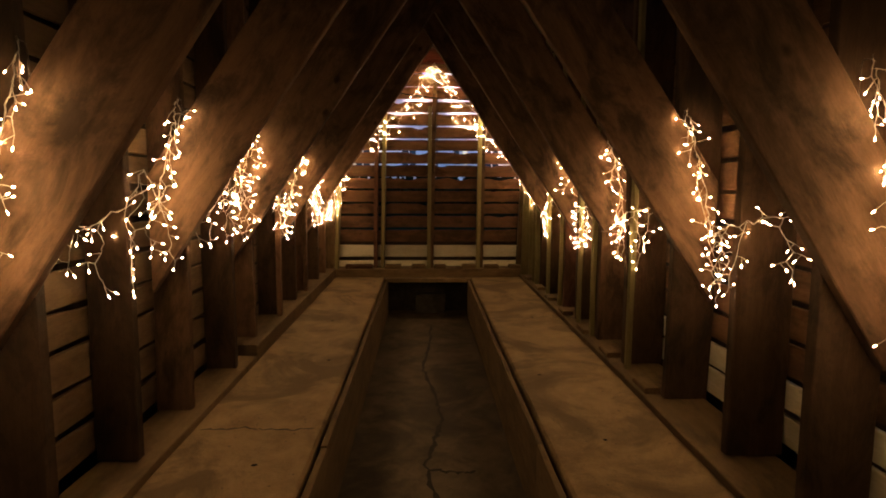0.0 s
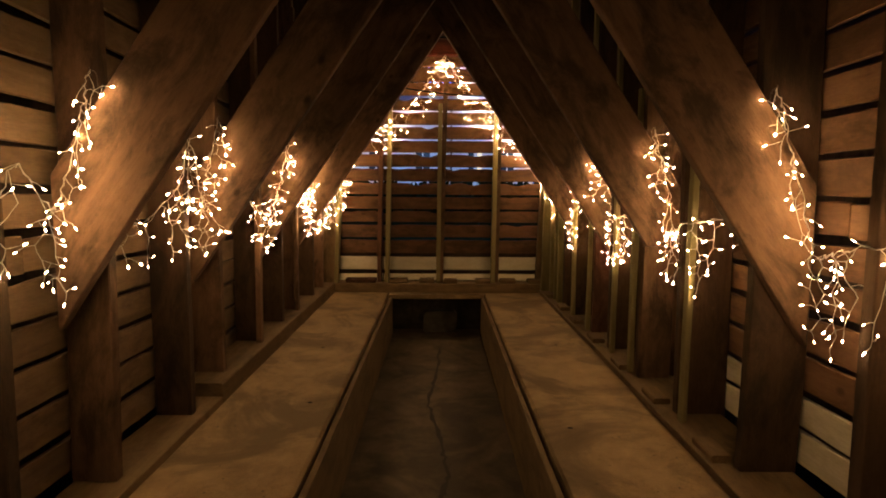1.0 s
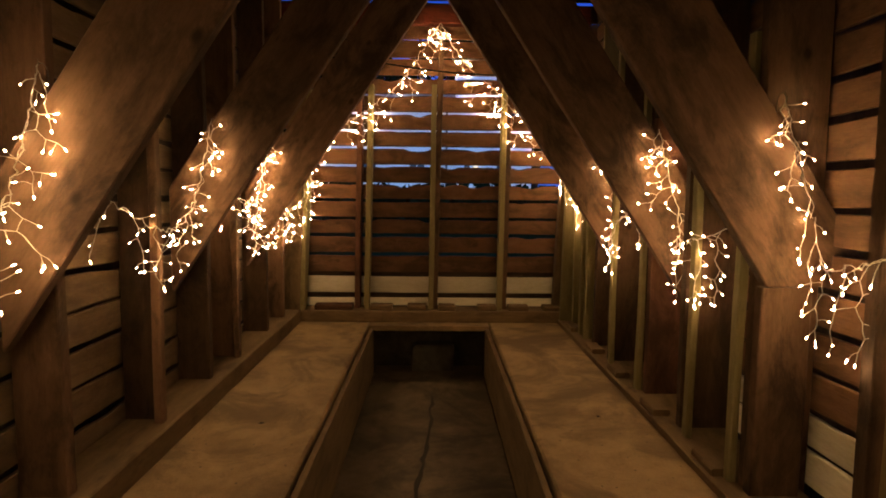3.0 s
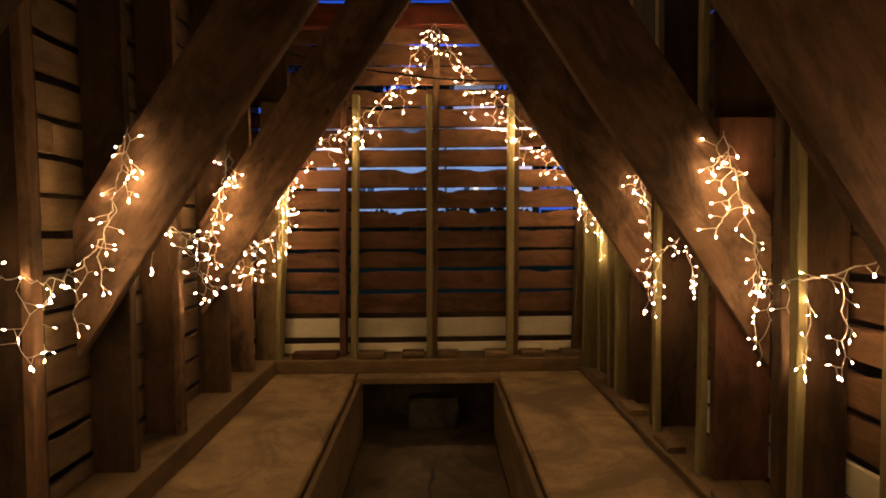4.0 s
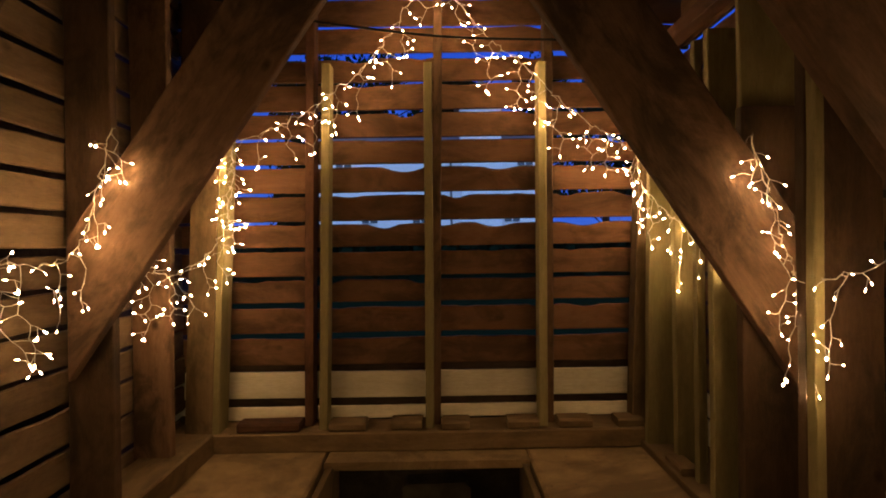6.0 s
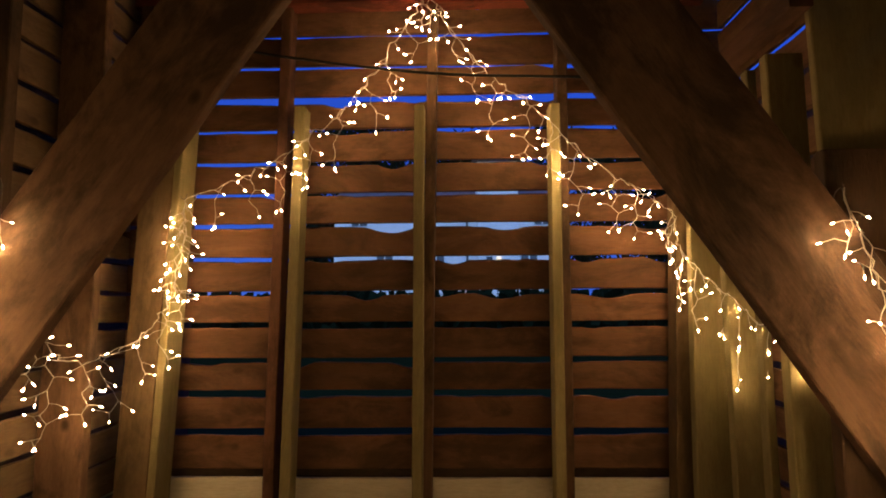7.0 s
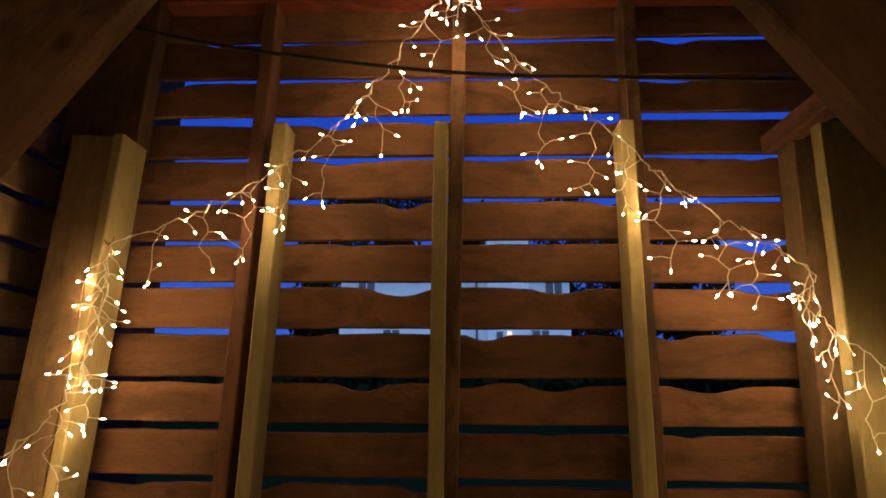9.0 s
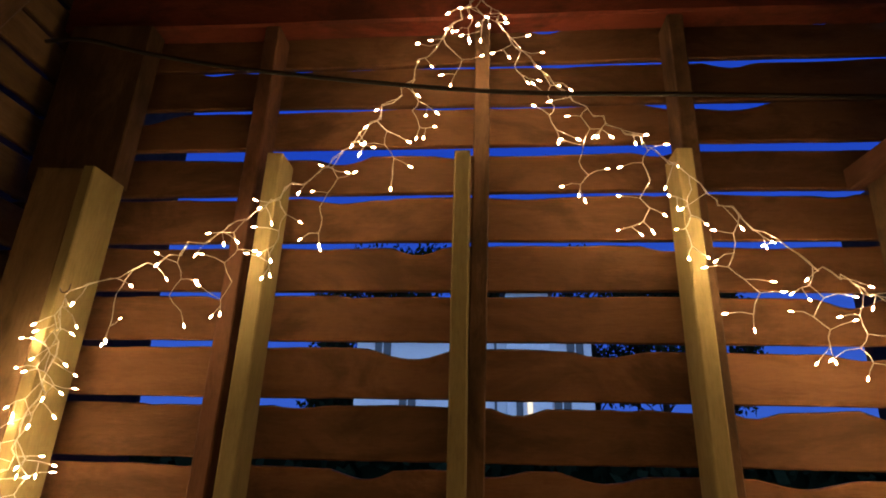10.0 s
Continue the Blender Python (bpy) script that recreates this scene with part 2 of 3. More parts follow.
def slab_bm(x0, x1, y0, y1, z0, z1, seg=0.25, rough=0.004, chamfer=0.012, rise=0.0):
    """A cast block with slightly uneven top and worn edges."""
    bm = bmesh.new()
    n = max(1, int((y1 - y0) / seg))
    rings = []
    for i in range(n + 1):
        y = y0 + (y1 - y0) * i / n
        zt = z1
        z1 = z1 + rise * (y - 3.5)
        e = [rough * noise.noise((y * 3.1, k * 7.7, x0 * 9)) for k in range(6)]
        pts = ((x0, z0), (x0 + e[0], z1 - chamfer), (x0 + chamfer + e[1], z1 + e[2] * 0.6), ((x0 + x1) / 2, z1 + e[5] * 0.5), (x1 - chamfer + e[3], z1 + e[4] * 0.6), (x1 + e[0], z1 - chamfer), (x1, z0))
        rings.append([bm.verts.new((x, y, z)) for x, z in pts])
        z1 = zt
    for a, b in zip(rings, rings[1:]):
        for k in range(7):
            bm.faces.new((a[k], a[(k + 1) % 7], b[(k + 1) % 7], b[k]))
    bm.faces.new(rings[0])
    bm.faces.new(rings[-1][::-1])
    return bm


def tube_into(bm, pts, r, sides=5):
    pts = [Vector(p) for p in pts]
    prev = None
    for i, p in enumerate(pts):
        d = (pts[min(i + 1, len(pts) - 1)] - pts[max(i - 1, 0)])
        if d.length < 1e-6:
            d = Vector((0, 0, 1))
        d.normalize()
        s = d.cross(Vector((0.31, 0.87, 0.2))).normalized()
        q = d.cross(s)
        ring = [bm.verts.new(p + r * (math.cos(6.2832 * k / sides) * s + math.sin(6.2832 * k / sides) * q)) for k in range(sides)]
        if prev:
            for k in range(sides):
                bm.faces.new((prev[k], prev[(k + 1) % sides], ring[(k + 1) % sides], ring[k]))
        prev = ring


def smooth_line(nodes, per=6):
    """A rounded line through the nodes."""
    p = [Vector(n) for n in nodes]
    p = [p[0] * 2 - p[1]] + p + [p[-1] * 2 - p[-2]]
    out = []
    for i in range(1, len(p) - 2):
        for k in range(per):
            u = k / per
            a, b, c, d = p[i - 1], p[i], p[i + 1], p[i + 2]
            out.append(0.5 * (2 * b + (c - a) * u + (2 * a - 5 * b + 4 * c - d) * u * u + (3 * b - a - 3 * c + d) * u ** 3))
    out.append(p[-2])
    return out


# ---- plan ----
LEDGE_Z, FLOOR_Z, RISE = 0.38, -0.05, 0.016
BACK_Y, END_Y = -1.2, 7.97
TROUGH = (-0.555, 0.428)
SILL_L, SILL_R = -1.22, 1.10
SLAT_L, SLAT_R = -1.475, 1.445
EAVE_Z, RIDGE_Z, MID = 3.45, 4.7, -0.04
BRACES_L = (6.85, 5.68, 4.50, 3.40, 2.38, 1.28, 0.18)
BRACES_R = (6.82, 5.80, 4.76, 3.56, 2.43, 1.33, 0.23)

# ---- floor and ledges ----
ob = obj("floor", slab_bm(TROUGH[0] - 0.02, TROUGH[1] + 0.02, BACK_Y, 8.6, -0.4, FLOOR_Z, rough=0.012), FLOOR)
tagged(ob, "dirty cracked concrete floor of the narrow walkway", "floor", kind="structure")
for name, x0, x1 in (("ledge_left", -1.52, TROUGH[0] - 0.05), ("ledge_right", TROUGH[1] + 0.05, 1.43)):
    ob = obj(name, slab_bm(x0, x1, BACK_Y, 8.6, -0.4, LEDGE_Z, rough=0.006, rise=RISE), CONCRETE)
    tagged(ob, "worn tan concrete ledge beside the sunken walkway", "ledge", kind="structure")
for x, s in ((TROUGH[0] - 0.016, 1), (TROUGH[1] + 0.016, -1)):
    for y0, y1 in ((BACK_Y, 3.2), (3.205, 7.6)):
        ob = board("trim", (x, y0, 0.152 + RISE * (y0 - 3.5)), (x, y1, 0.152 + RISE * (y1 - 3.5)), 0.42, 0.032, (0, 0, 1), SILL, bow=0.004, waney=0.004)
        tagged(ob, "dusty wooden edge board lining the walkway", "edge board", kind="structure")
# added behind the block to stop sky leaking in under the sill
ob = obj("wall_trough_end", slab_bm(-0.75, 0.65, 8.06, 8.3, -0.4, 0.33), STONE)
tagged(ob, "dark wall added to close the walkway's end against skylight", "wall", kind="structure")
ob = obj("ledge_end", slab_bm(TROUGH[0] - 0.045, TROUGH[1] + 0.045, 7.59, 8.3, 0.405, 0.447, seg=0.08, rough=0.006), CONCRETE)
tagged(ob, "tan concrete step closing the end of the walkway", "ledge", kind="structure")
ob = obj("stone_block", slab_bm(-0.22, 0.17, 7.90, 8.05, FLOOR_Z, 0.20, seg=0.06, rough=0.02, chamfer=0.03), STONE)
tagged(ob, "dark rough stone block at the end of the walkway", "stone")


def crack(nodes, width, z, seed):
    r = random.Random(seed)
    line = []
    for a, b in zip(nodes, nodes[1:]):
        for k in range(9):
            u = k / 9
            line.append((a[0] + (b[0] - a[0]) * u + r.uniform(-0.014, 0.014), a[1] + (b[1] - a[1]) * u + r.uniform(-0.014, 0.014)))
    bm = bmesh.new()
    prev = None
    for i, (x, y) in enumerate(line):
        j = min(i + 1, len(line) - 1)
        k = max(i - 1, 0)
        d = Vector((line[j][0] - line[k][0], line[j][1] - line[k][1], 0))
        d = d.normalized() if d.length > 1e-6 else Vector((0, 1, 0))
        s = Vector((-d.y, d.x, 0)) * width * r.uniform(0.3, 1.1) * (0.2 if i in (0, len(line) - 1) else 1)
        p = Vector((x, y, z))
        cur = (bm.verts.new(p + s), bm.verts.new(p - s))
        if prev:
            bm.faces.new((prev[0], prev[1], cur[1], cur[0]))
        prev = cur
    return bm


ob = obj("floor_crack", crack([(-0.02, 7.2), (-0.06, 6.3), (-0.12, 5.6), (-0.04, 5.0), (0.02, 4.5), (-0.02, 4.2), (-0.1, 3.8), (-0.02, 3.3), (0.0, 2.6)], 0.017, FLOOR_Z + 0.009, 3), CRACK)
tagged(ob, "long jagged crack along the concrete floor", "crack", kind="structure")
ob = obj("floor_crack", crack([(-0.08, 3.75), (0.08, 3.7), (0.2, 3.72)], 0.014, FLOOR_Z + 0.009, 4), CRACK)
tagged(ob, "short jagged crack across the concrete floor", "crack", kind="structure")
ob = obj("ledge_crack", crack([(-1.2, 3.33), (-0.98, 3.36), (-0.8, 3.32), (-0.63, 3.35)], 0.007, LEDGE_Z + 0.006, 5), CRACK)
tagged(ob, "thin crack across the concrete ledge", "crack", kind="structure")
for k, (x, y) in enumerate(((-0.75, 4.42), (-0.83, 3.0), (0.62, 4.1), (0.86, 5.6), (-0.9, 5.5), (0.75, 3.2))):
    r = random.Random(40 + k)
    bm = bmesh.new()
    vs = [bm.verts.new((0.016 * math.cos(a * 0.785) * r.uniform(0.6, 1.3), 0.011 * math.sin(a * 0.785) * r.uniform(0.6, 1.3), 0)) for a in range(8)]
    top = bm.verts.new((0, 0, 0.006))
    for a in range(8):
        bm.faces.new((vs[a], vs[(a + 1) % 8], top))
    bm.faces.new(vs[::-1])
    ob = obj("dirt_clod", bm, CRACK)
    ob.location = (x, y, LEDGE_Z + 0.002 + RISE * (y - 3.5))
    tagged(ob, "small dark clod of dirt on the concrete", "dirt")

# ---- sills ----
for name, a, b, w, t in (("sill", (SILL_L - 0.125, BACK_Y, LEDGE_Z - 0.053), (SILL_L - 0.125, 4.40, LEDGE_Z + 0.036), 0.24, 0.044),
                         ("sill", (SILL_R + 0.16, BACK_Y, LEDGE_Z - 0.055), (SILL_R + 0.16, 7.75, LEDGE_Z + 0.088), 0.32, 0.040)):
    ob = board(name, a, b, w, t, (1, 0, 0), SILL, waney=0.006)
    tagged(ob, "dusty wooden sill plank on the concrete ledge", "sill", kind="structure")
ob = board("sill", (SILL_L - 0.125, 4.40, LEDGE_Z + 0.072), (SILL_L - 0.115, 7.72, LEDGE_Z + 0.125), 0.24, 0.12, (1, 0, 0), SILL, waney=0.005, chamfer=0.008)
tagged(ob, "thick old wooden sill beam on the concrete ledge", "sill", kind="structure")
ob = board("sill", (-1.5, 7.86, 0.500), (1.42, 7.86, 0.500), 0.25, 0.105, (0, 1, 0), SILL, waney=0.004, chamfer=0.008)
tagged(ob, "heavy wooden sill beam under the slatted end wall", "sill", kind="structure")
for x0, x1 in ((-1.10, -0.76), (-0.60, -0.40), (-0.26, -0.09), (0.02, 0.17), (0.38, 0.55), (0.66, 0.84), (0.98, 1.12)):
    ob = board("wood_block", (x0, 7.81, 0.577), (x1, 7.81, 0.577), 0.13, 0.048, (0, 1, 0), RED if x0 < -0.7 else SILL, chamfer=0.01, waney=0.006, seg=0.05)
    tagged(ob, "short brown spacer block lying on the sill beam", "wood block", group="blocks on the end sill")
for y in (3.75, 4.4, 4.98, 5.6, 6.2, 6.72, 7.35):
    ob = board("wood_block", (SILL_R + 0.06, y - 0.09, LEDGE_Z + 0.058 + RISE * (y - 3.6)), (SILL_R + 0.06, y + 0.09, LEDGE_Z + 0.060 + RISE * (y - 3.4)), 0.09, 0.036, (1, 0, 0), SILL, chamfer=0.008, seg=0.05)
    tagged(ob, "short dusty spacer block lying on the side sill", "wood block", group="blocks on the side sill")

# ---- end wall ----
wall_end = tagged(empty("wall_end", (0, END_Y, 0.55)), "slatted end wall of rough brown boards with gaps", "wall", kind="structure")
GAPS = [0.656, 0.857, 1.047, 1.225, 1.382, 1.548, 1.702, 1.870, 2.036, 2.192, 2.350, 2.516, 2.675, 2.840, 3.005, 3.17, 3.345, 3.51, 3.68, 3.85, 4.02, 4.19, 4.36, 4.53]
OPEN = [0.052, 0.044, 0.030, 0.032, 0.026, 0.026, 0.020, 0.023, 0.021, 0.017, 0.020, 0.020, 0.026, 0.014, 0.012, 0.012, 0.02] + [0.012] * 8


def piece(name, a, b, w, t, wide, mat, parent, **kw):
    ob = board(name, a, b, w, t, wide, mat, None, **kw)
    ob.parent = parent
    ob.matrix_parent_inverse = Matrix.Translation(parent.location).inverted()
    return ob


low = 0.555
for i, g in enumerate(GAPS):
    z0, z1 = low, g - OPEN[i] / 2
    low = g + OPEN[i] / 2
    zc = (z0 + z1) / 2
    half = 1.53 if zc < EAVE_Z else max(0.12, 1.53 * (RIDGE_Z - zc) / (RIDGE_Z - EAVE_Z))
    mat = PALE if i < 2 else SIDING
    wan = 0.002 if i < 2 else 0.009
    piece("slat", (MID - half, END_Y + 0.014 + RNG.uniform(-0.004, 0.004), zc), (MID + half, END_Y + 0.014 + RNG.uniform(-0.004, 0.004), zc + RNG.uniform(-0.004, 0.004)), z1 - z0, 0.024, (0, RNG.uniform(-0.06, 0.06), 1), mat, wall_end, waney=wan, notch=0.0 if i < 3 else 0.05, seg=0.03, bow=0.003, straight=0.2)

for x, up in ((-0.685, 3.10), (0.03, 3.10), (0.655, 3.10)):
    ob = board("stud", (x - (0.045 if x < 0.5 else 0.03), 7.905, 0.553), (x, 7.905, up), 0.05, 0.10, (1, 0, 0), OLD if x > -0.1 else RED, seg=0.3)
    tagged(ob, "old brown wooden stud of the slatted end wall", "stud", group="end wall studs")
for xb, xt, zt, cut in ((-0.640, -0.592, 2.575, 0.9), (-0.052, -0.032, 2.575, 0.0), (0.580, 0.600, 2.570, -0.9)):
    ob = board("stud", (xb, 7.842, 0.553), (xt, 7.842, zt), 0.047, 0.105, (1, 0, 0), NEW, seg=0.3)
    tagged(ob, "new yellowish stud nailed beside an old end wall stud", "stud", group="new end wall studs")
ob = board("beam", (-1.45, 7.912, 3.205), (1.36, 7.912, 3.205), 0.17, 0.09, (0, 0, 1), RED_BEAM, chamfer=0.008, waney=0.004)
tagged(ob, "red-brown horizontal tie beam across the end wall", "beam", kind="structure")
# corner posts
ob = board("post", (-1.309, 7.820, 0.553), (-1.226, 7.820, 2.515), 0.148, 0.140, (1, 0, 0), SILL, seg=0.4)
tagged(ob, "brown corner post of the slatted end wall", "post", group="corner posts")
ob = board("post", (-1.215, 7.817, 0.553), (-1.132, 7.817, 2.518), 0.036, 0.146, (1, 0, 0), NEW, seg=0.4)
tagged(ob, "new yellowish plank nailed beside the corner post", "post", group="corner posts")
ob = board("post", (-1.270, 7.885, 2.522), (-1.255, 7.885, 3.115), 0.29, 0.08, (1, 0, 0), STUD, seg=0.3)
tagged(ob, "dark old post standing on the brown corner post", "post", group="corner posts")
ob = board("post", (1.145, 7.86, 0.553), (1.215, 7.86, 2.50), 0.13, 0.10, (1, 0, 0), SILL, seg=0.4)
tagged(ob, "narrow yellowish corner stud of the end wall", "post", group="corner posts")
ob = board("post", (1.21, 7.70, LEDGE_Z + 0.04), (1.25, 7.70, 2.50), 0.19, 0.05, (1, 0, 0), NEW, seg=0.4)
tagged(ob, "new yellowish corner plank post", "post", group="corner posts")
ob = board("beam", (1.15, 7.94, 2.537), (1.15, 6.83, 2.537), 0.07, 0.07, (0, 0, 1), RED, seg=0.1)
tagged(ob, "red-brown top plate resting on the corner studs", "beam")

# ---- side walls ----
for name, x, sgn in (("wall_left", SLAT_L, -1), ("wall_right", SLAT_R, 1)):
    wall = tagged(empty(name, (x, 3.4, LEDGE_Z)), "slatted side wall of weathered boards with dark gaps", "wall", kind="structure")
    z = 0.46
    k = 0
    while z < EAVE_Z - 0.05:
        h = RNG.uniform(0.118, 0.142)
        ys = [BACK_Y, 1.15 + RNG.uniform(-.3, .3), 3.6 + RNG.uniform(-.6, .6), 5.9 + RNG.uniform(-.5, .5), END_Y - 0.01]
        for y0, y1 in zip(ys, ys[1:]):
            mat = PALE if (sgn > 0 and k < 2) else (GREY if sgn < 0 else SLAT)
            piece("slat", (x + sgn * 0.011, y0 + 0.002, z + h / 2), (x + sgn * 0.011, y1 - 0.002, z + h / 2), h, 0.022, (0, 0, 1), mat, wall, waney=0.007, seg=0.08, notch=0.015, bow=0.003)
        z += h + RNG.uniform(0.018, 0.032)
        k += 1


def stud(x0, x1, y, z0, z1, mat, label, thick=0.05, group="side wall studs"):
    ob = board("stud", ((x0 + x1) / 2, y, z0), ((x0 + x1) / 2, y, z1), abs(x1 - x0), thick, (1, 0, 0), mat, seg=0.35, waney=0.004, bow=0.006)
    return tagged(ob, label, "stud", group=group)


BROWN_STUD = "old brown wooden stud plank against the slatted side wall"
YELLOW_STUD = "new yellowish stud standing beside the old side wall studs"
for y in (7.42, 6.95, 6.30, 5.86, 5.30, 4.62, 4.17, 3.52, 2.98, 2.42, 1.85, 1.3, 0.7, 0.1, -0.5):
    z0 = LEDGE_Z + (0.12 if y > 4.4 else 0.044)
    # OLD for better lit studs, the shaded copy for the rest
    stud(-1.465, -1.285 + RNG.uniform(-0.01, 0.01), y, z0, 3.42, OLD if y in (7.42, 6.30, 4.62, 3.52) else STUD, BROWN_STUD)
for y in (6.32, 5.31):
    stud(-1.30, -1.262, y - 0.06, LEDGE_Z + (0.12 if y > 4.4 else 0.044), 3.1, OLD, "narrow brown stud standing beside an old stud", 0.05)
for y in (6.878, 5.858, 4.818, 3.618, 2.49, 1.39, 0.29):
    top = {6.878: 2.08, 5.858: 2.02}.get(y, 3.42)
    stud(1.195 + RNG.uniform(-0.006, 0.006), 1.435, y, LEDGE_Z + 0.04, top, RED if y == 5.858 else OLD if y == 4.818 else STUD, BROWN_STUD)
    if top < 3:
        stud(1.20, 1.435, y + 0.012, top + 0.004, 3.42, NEW if y > 6 else STUD, "pale newer board continuing above an old stud" if y > 6 else BROWN_STUD, 0.026)
for y in (6.46, 5.36, 4.18, 2.94, 1.85, 0.8, -0.4):
    stud(1.185 + RNG.uniform(-0.008, 0.008), 1.435, y + 0.03, LEDGE_Z + 0.04, 3.42, STUD, BROWN_STUD)
for y, top in ((7.47, 2.12), (7.24, 2.46), (7.10, 2.46), (6.44, 2.9), (5.95, 3.3), (5.30, 3.3), (4.90, 2.2), (4.12, 3.3)):
    wide = {7.47: 0.15, 7.10: 0.12}.get(y, 0.032)
    stud(1.165, 1.165 + wide, y - 0.03, LEDGE_Z + 0.04, top, NEW, YELLOW_STUD, 0.045)
# short post under one brace
ob = board("post", (1.285, 4.763, LEDGE_Z + 0.04), (1.285, 4.763, 1.248), 0.19, 0.05, (1, 0, 0), OLD, seg=0.3)
tagged(ob, "short brown post standing under a diagonal brace", "post")


# ---- diagonal braces ----
def brace(side, y, mat, flat_end=False):
    """Ends: cut upright against the wall, or level where it stands on a short post."""
    if side > 0:
        top, rise, w, end = 3.127, 1.501, 0.350, 1.40
    else:
        top, rise, w, end = 3.045, 1.461, 0.312, -1.40
    d = Vector((side, 0, -rise)).normalized()
    nrm = Vector((side * rise, 0, 1)).normalized()
    a = Vector((MID, y, top)) + nrm * w / 2 - d * 0.22
    if flat_end:
        reach = (top + nrm.z * w / 2 - 1.252) / rise
        b = Vector((MID + side * reach, y, top - rise * reach)) + nrm * w / 2
        slope = abs(d.x) / abs(nrm.x)
    else:
        reach = abs(end - MID) - abs(nrm.x) * w / 2
        b = Vector((MID + side * reach, y, top - rise * reach)) + nrm * w / 2
        slope = -abs(d.z) / abs(nrm.z)
    ob = board("diagonal_brace", a, b, w, 0.05, nrm, mat, seg=0.34, waney=0.005, chamfer=0.005, bow=0.004, cut1=slope)
    tagged(ob, "broad rough-sawn brown diagonal brace rising to the ridge", "brace", group="diagonal braces")


for i, y in enumerate(BRACES_L):
    brace(-1, y, OLD)
for i, y in enumerate(BRACES_R):
    brace(1, y + 0.003, OLD, i == 2)

# ---- roof ----
for name, sgn in (("roof_left", -1), ("roof_right", 1)):
    a = Vector((MID + sgn * 1.75, 3.3, EAVE_Z - 0.20))
    b = Vector((MID, 3.3, RIDGE_Z + 0.05))
    ob = board(name, a, b, 9.6, 0.04, (0, 1, 0), ROOF, seg=0.4)
    tagged(ob, "dark boarded roof slope", "roof", kind="structure")
# added behind the start of the walk, out of view; shuts out the afterglow
ob = board("wall_back", (MID, BACK_Y - 0.03, -0.3), (MID, BACK_Y - 0.03, 4.7), 3.6, 0.05, (1, 0, 0), OLD, seg=0.4)
tagged(ob, "unseen brown boarded wall added to close the loft", "wall", kind="structure")
# added sheets beyond the side slats; their height sets how much sky leaks in
for x, top in ((-1.80, 3.75), (1.95, 3.0)):
    ob = board("wall_outer", (x, 4.0, -0.4), (x, 4.0, top), 10.6, 0.03, (0, 1, 0), ROOF, seg=0.4)
    tagged(ob, "added dark sheet outside the slats, keeping skylight out", "wall", kind="structure")

# added board, no part of the wall: blocks blue skylight in the lowest gaps
ob = board("trim_skirt", (-1.6, 8.04, 0.74), (1.55, 8.04, 0.74), 0.52, 0.025, (0, 0, 1), ROOF, waney=0.004)
tagged(ob, "added dark board outside the lowest gaps, keeping skylight out", "skirt board", kind="structure")

# ---- cable ----
bm = bmesh.new()
tube_into(bm, smooth_line([(-1.30, 7.66, 2.90), (-1.12, 7.60, 2.85), (-0.90, 7.60, 2.79), (-0.56, 7.60, 2.722), (0.03, 7.60, 2.645), (0.575, 7.60, 2.62), (1.05, 7.62, 2.615), (1.33, 7.64, 2.63)]), 0.0065, 7)
ob = obj("cable", bm, CABLE, smooth=True)
tagged(ob, "black cable sagging in front of the end wall", "cable")


# ---- string lights ----
def bulb_mesh():
    bm = bmesh.new()
    rings = []
    for z, r in ((0.0, 0.0008), (-0.0020, 0.0013), (-0.005, 0.0014), (-0.0085, 0.0008)):
        rings.append([bm.verts.new((r * math.cos(k * 1.2566), r * math.sin(k * 1.2566), z)) for k in range(5)])
    tip = bm.verts.new((0, 0, -0.012))
    for a, b in zip(rings, rings[1:]):
        for k in range(5):
            bm.faces.new((a[k], a[(k + 1) % 5], b[(k + 1) % 5], b[k]))
    for k in range(5):
        bm.faces.new((rings[-1][k], rings[-1][(k + 1) % 5], tip))
    bm.faces.new(rings[0][::-1])
    bmesh.ops.recalc_face_normals(bm, faces=bm.faces)
    me = bpy.data.meshes.new("bulb")
    bm.to_mesh(me)
    bm.free()
    me.materials.append(GLOW)
    return me


BULB = bulb_mesh()


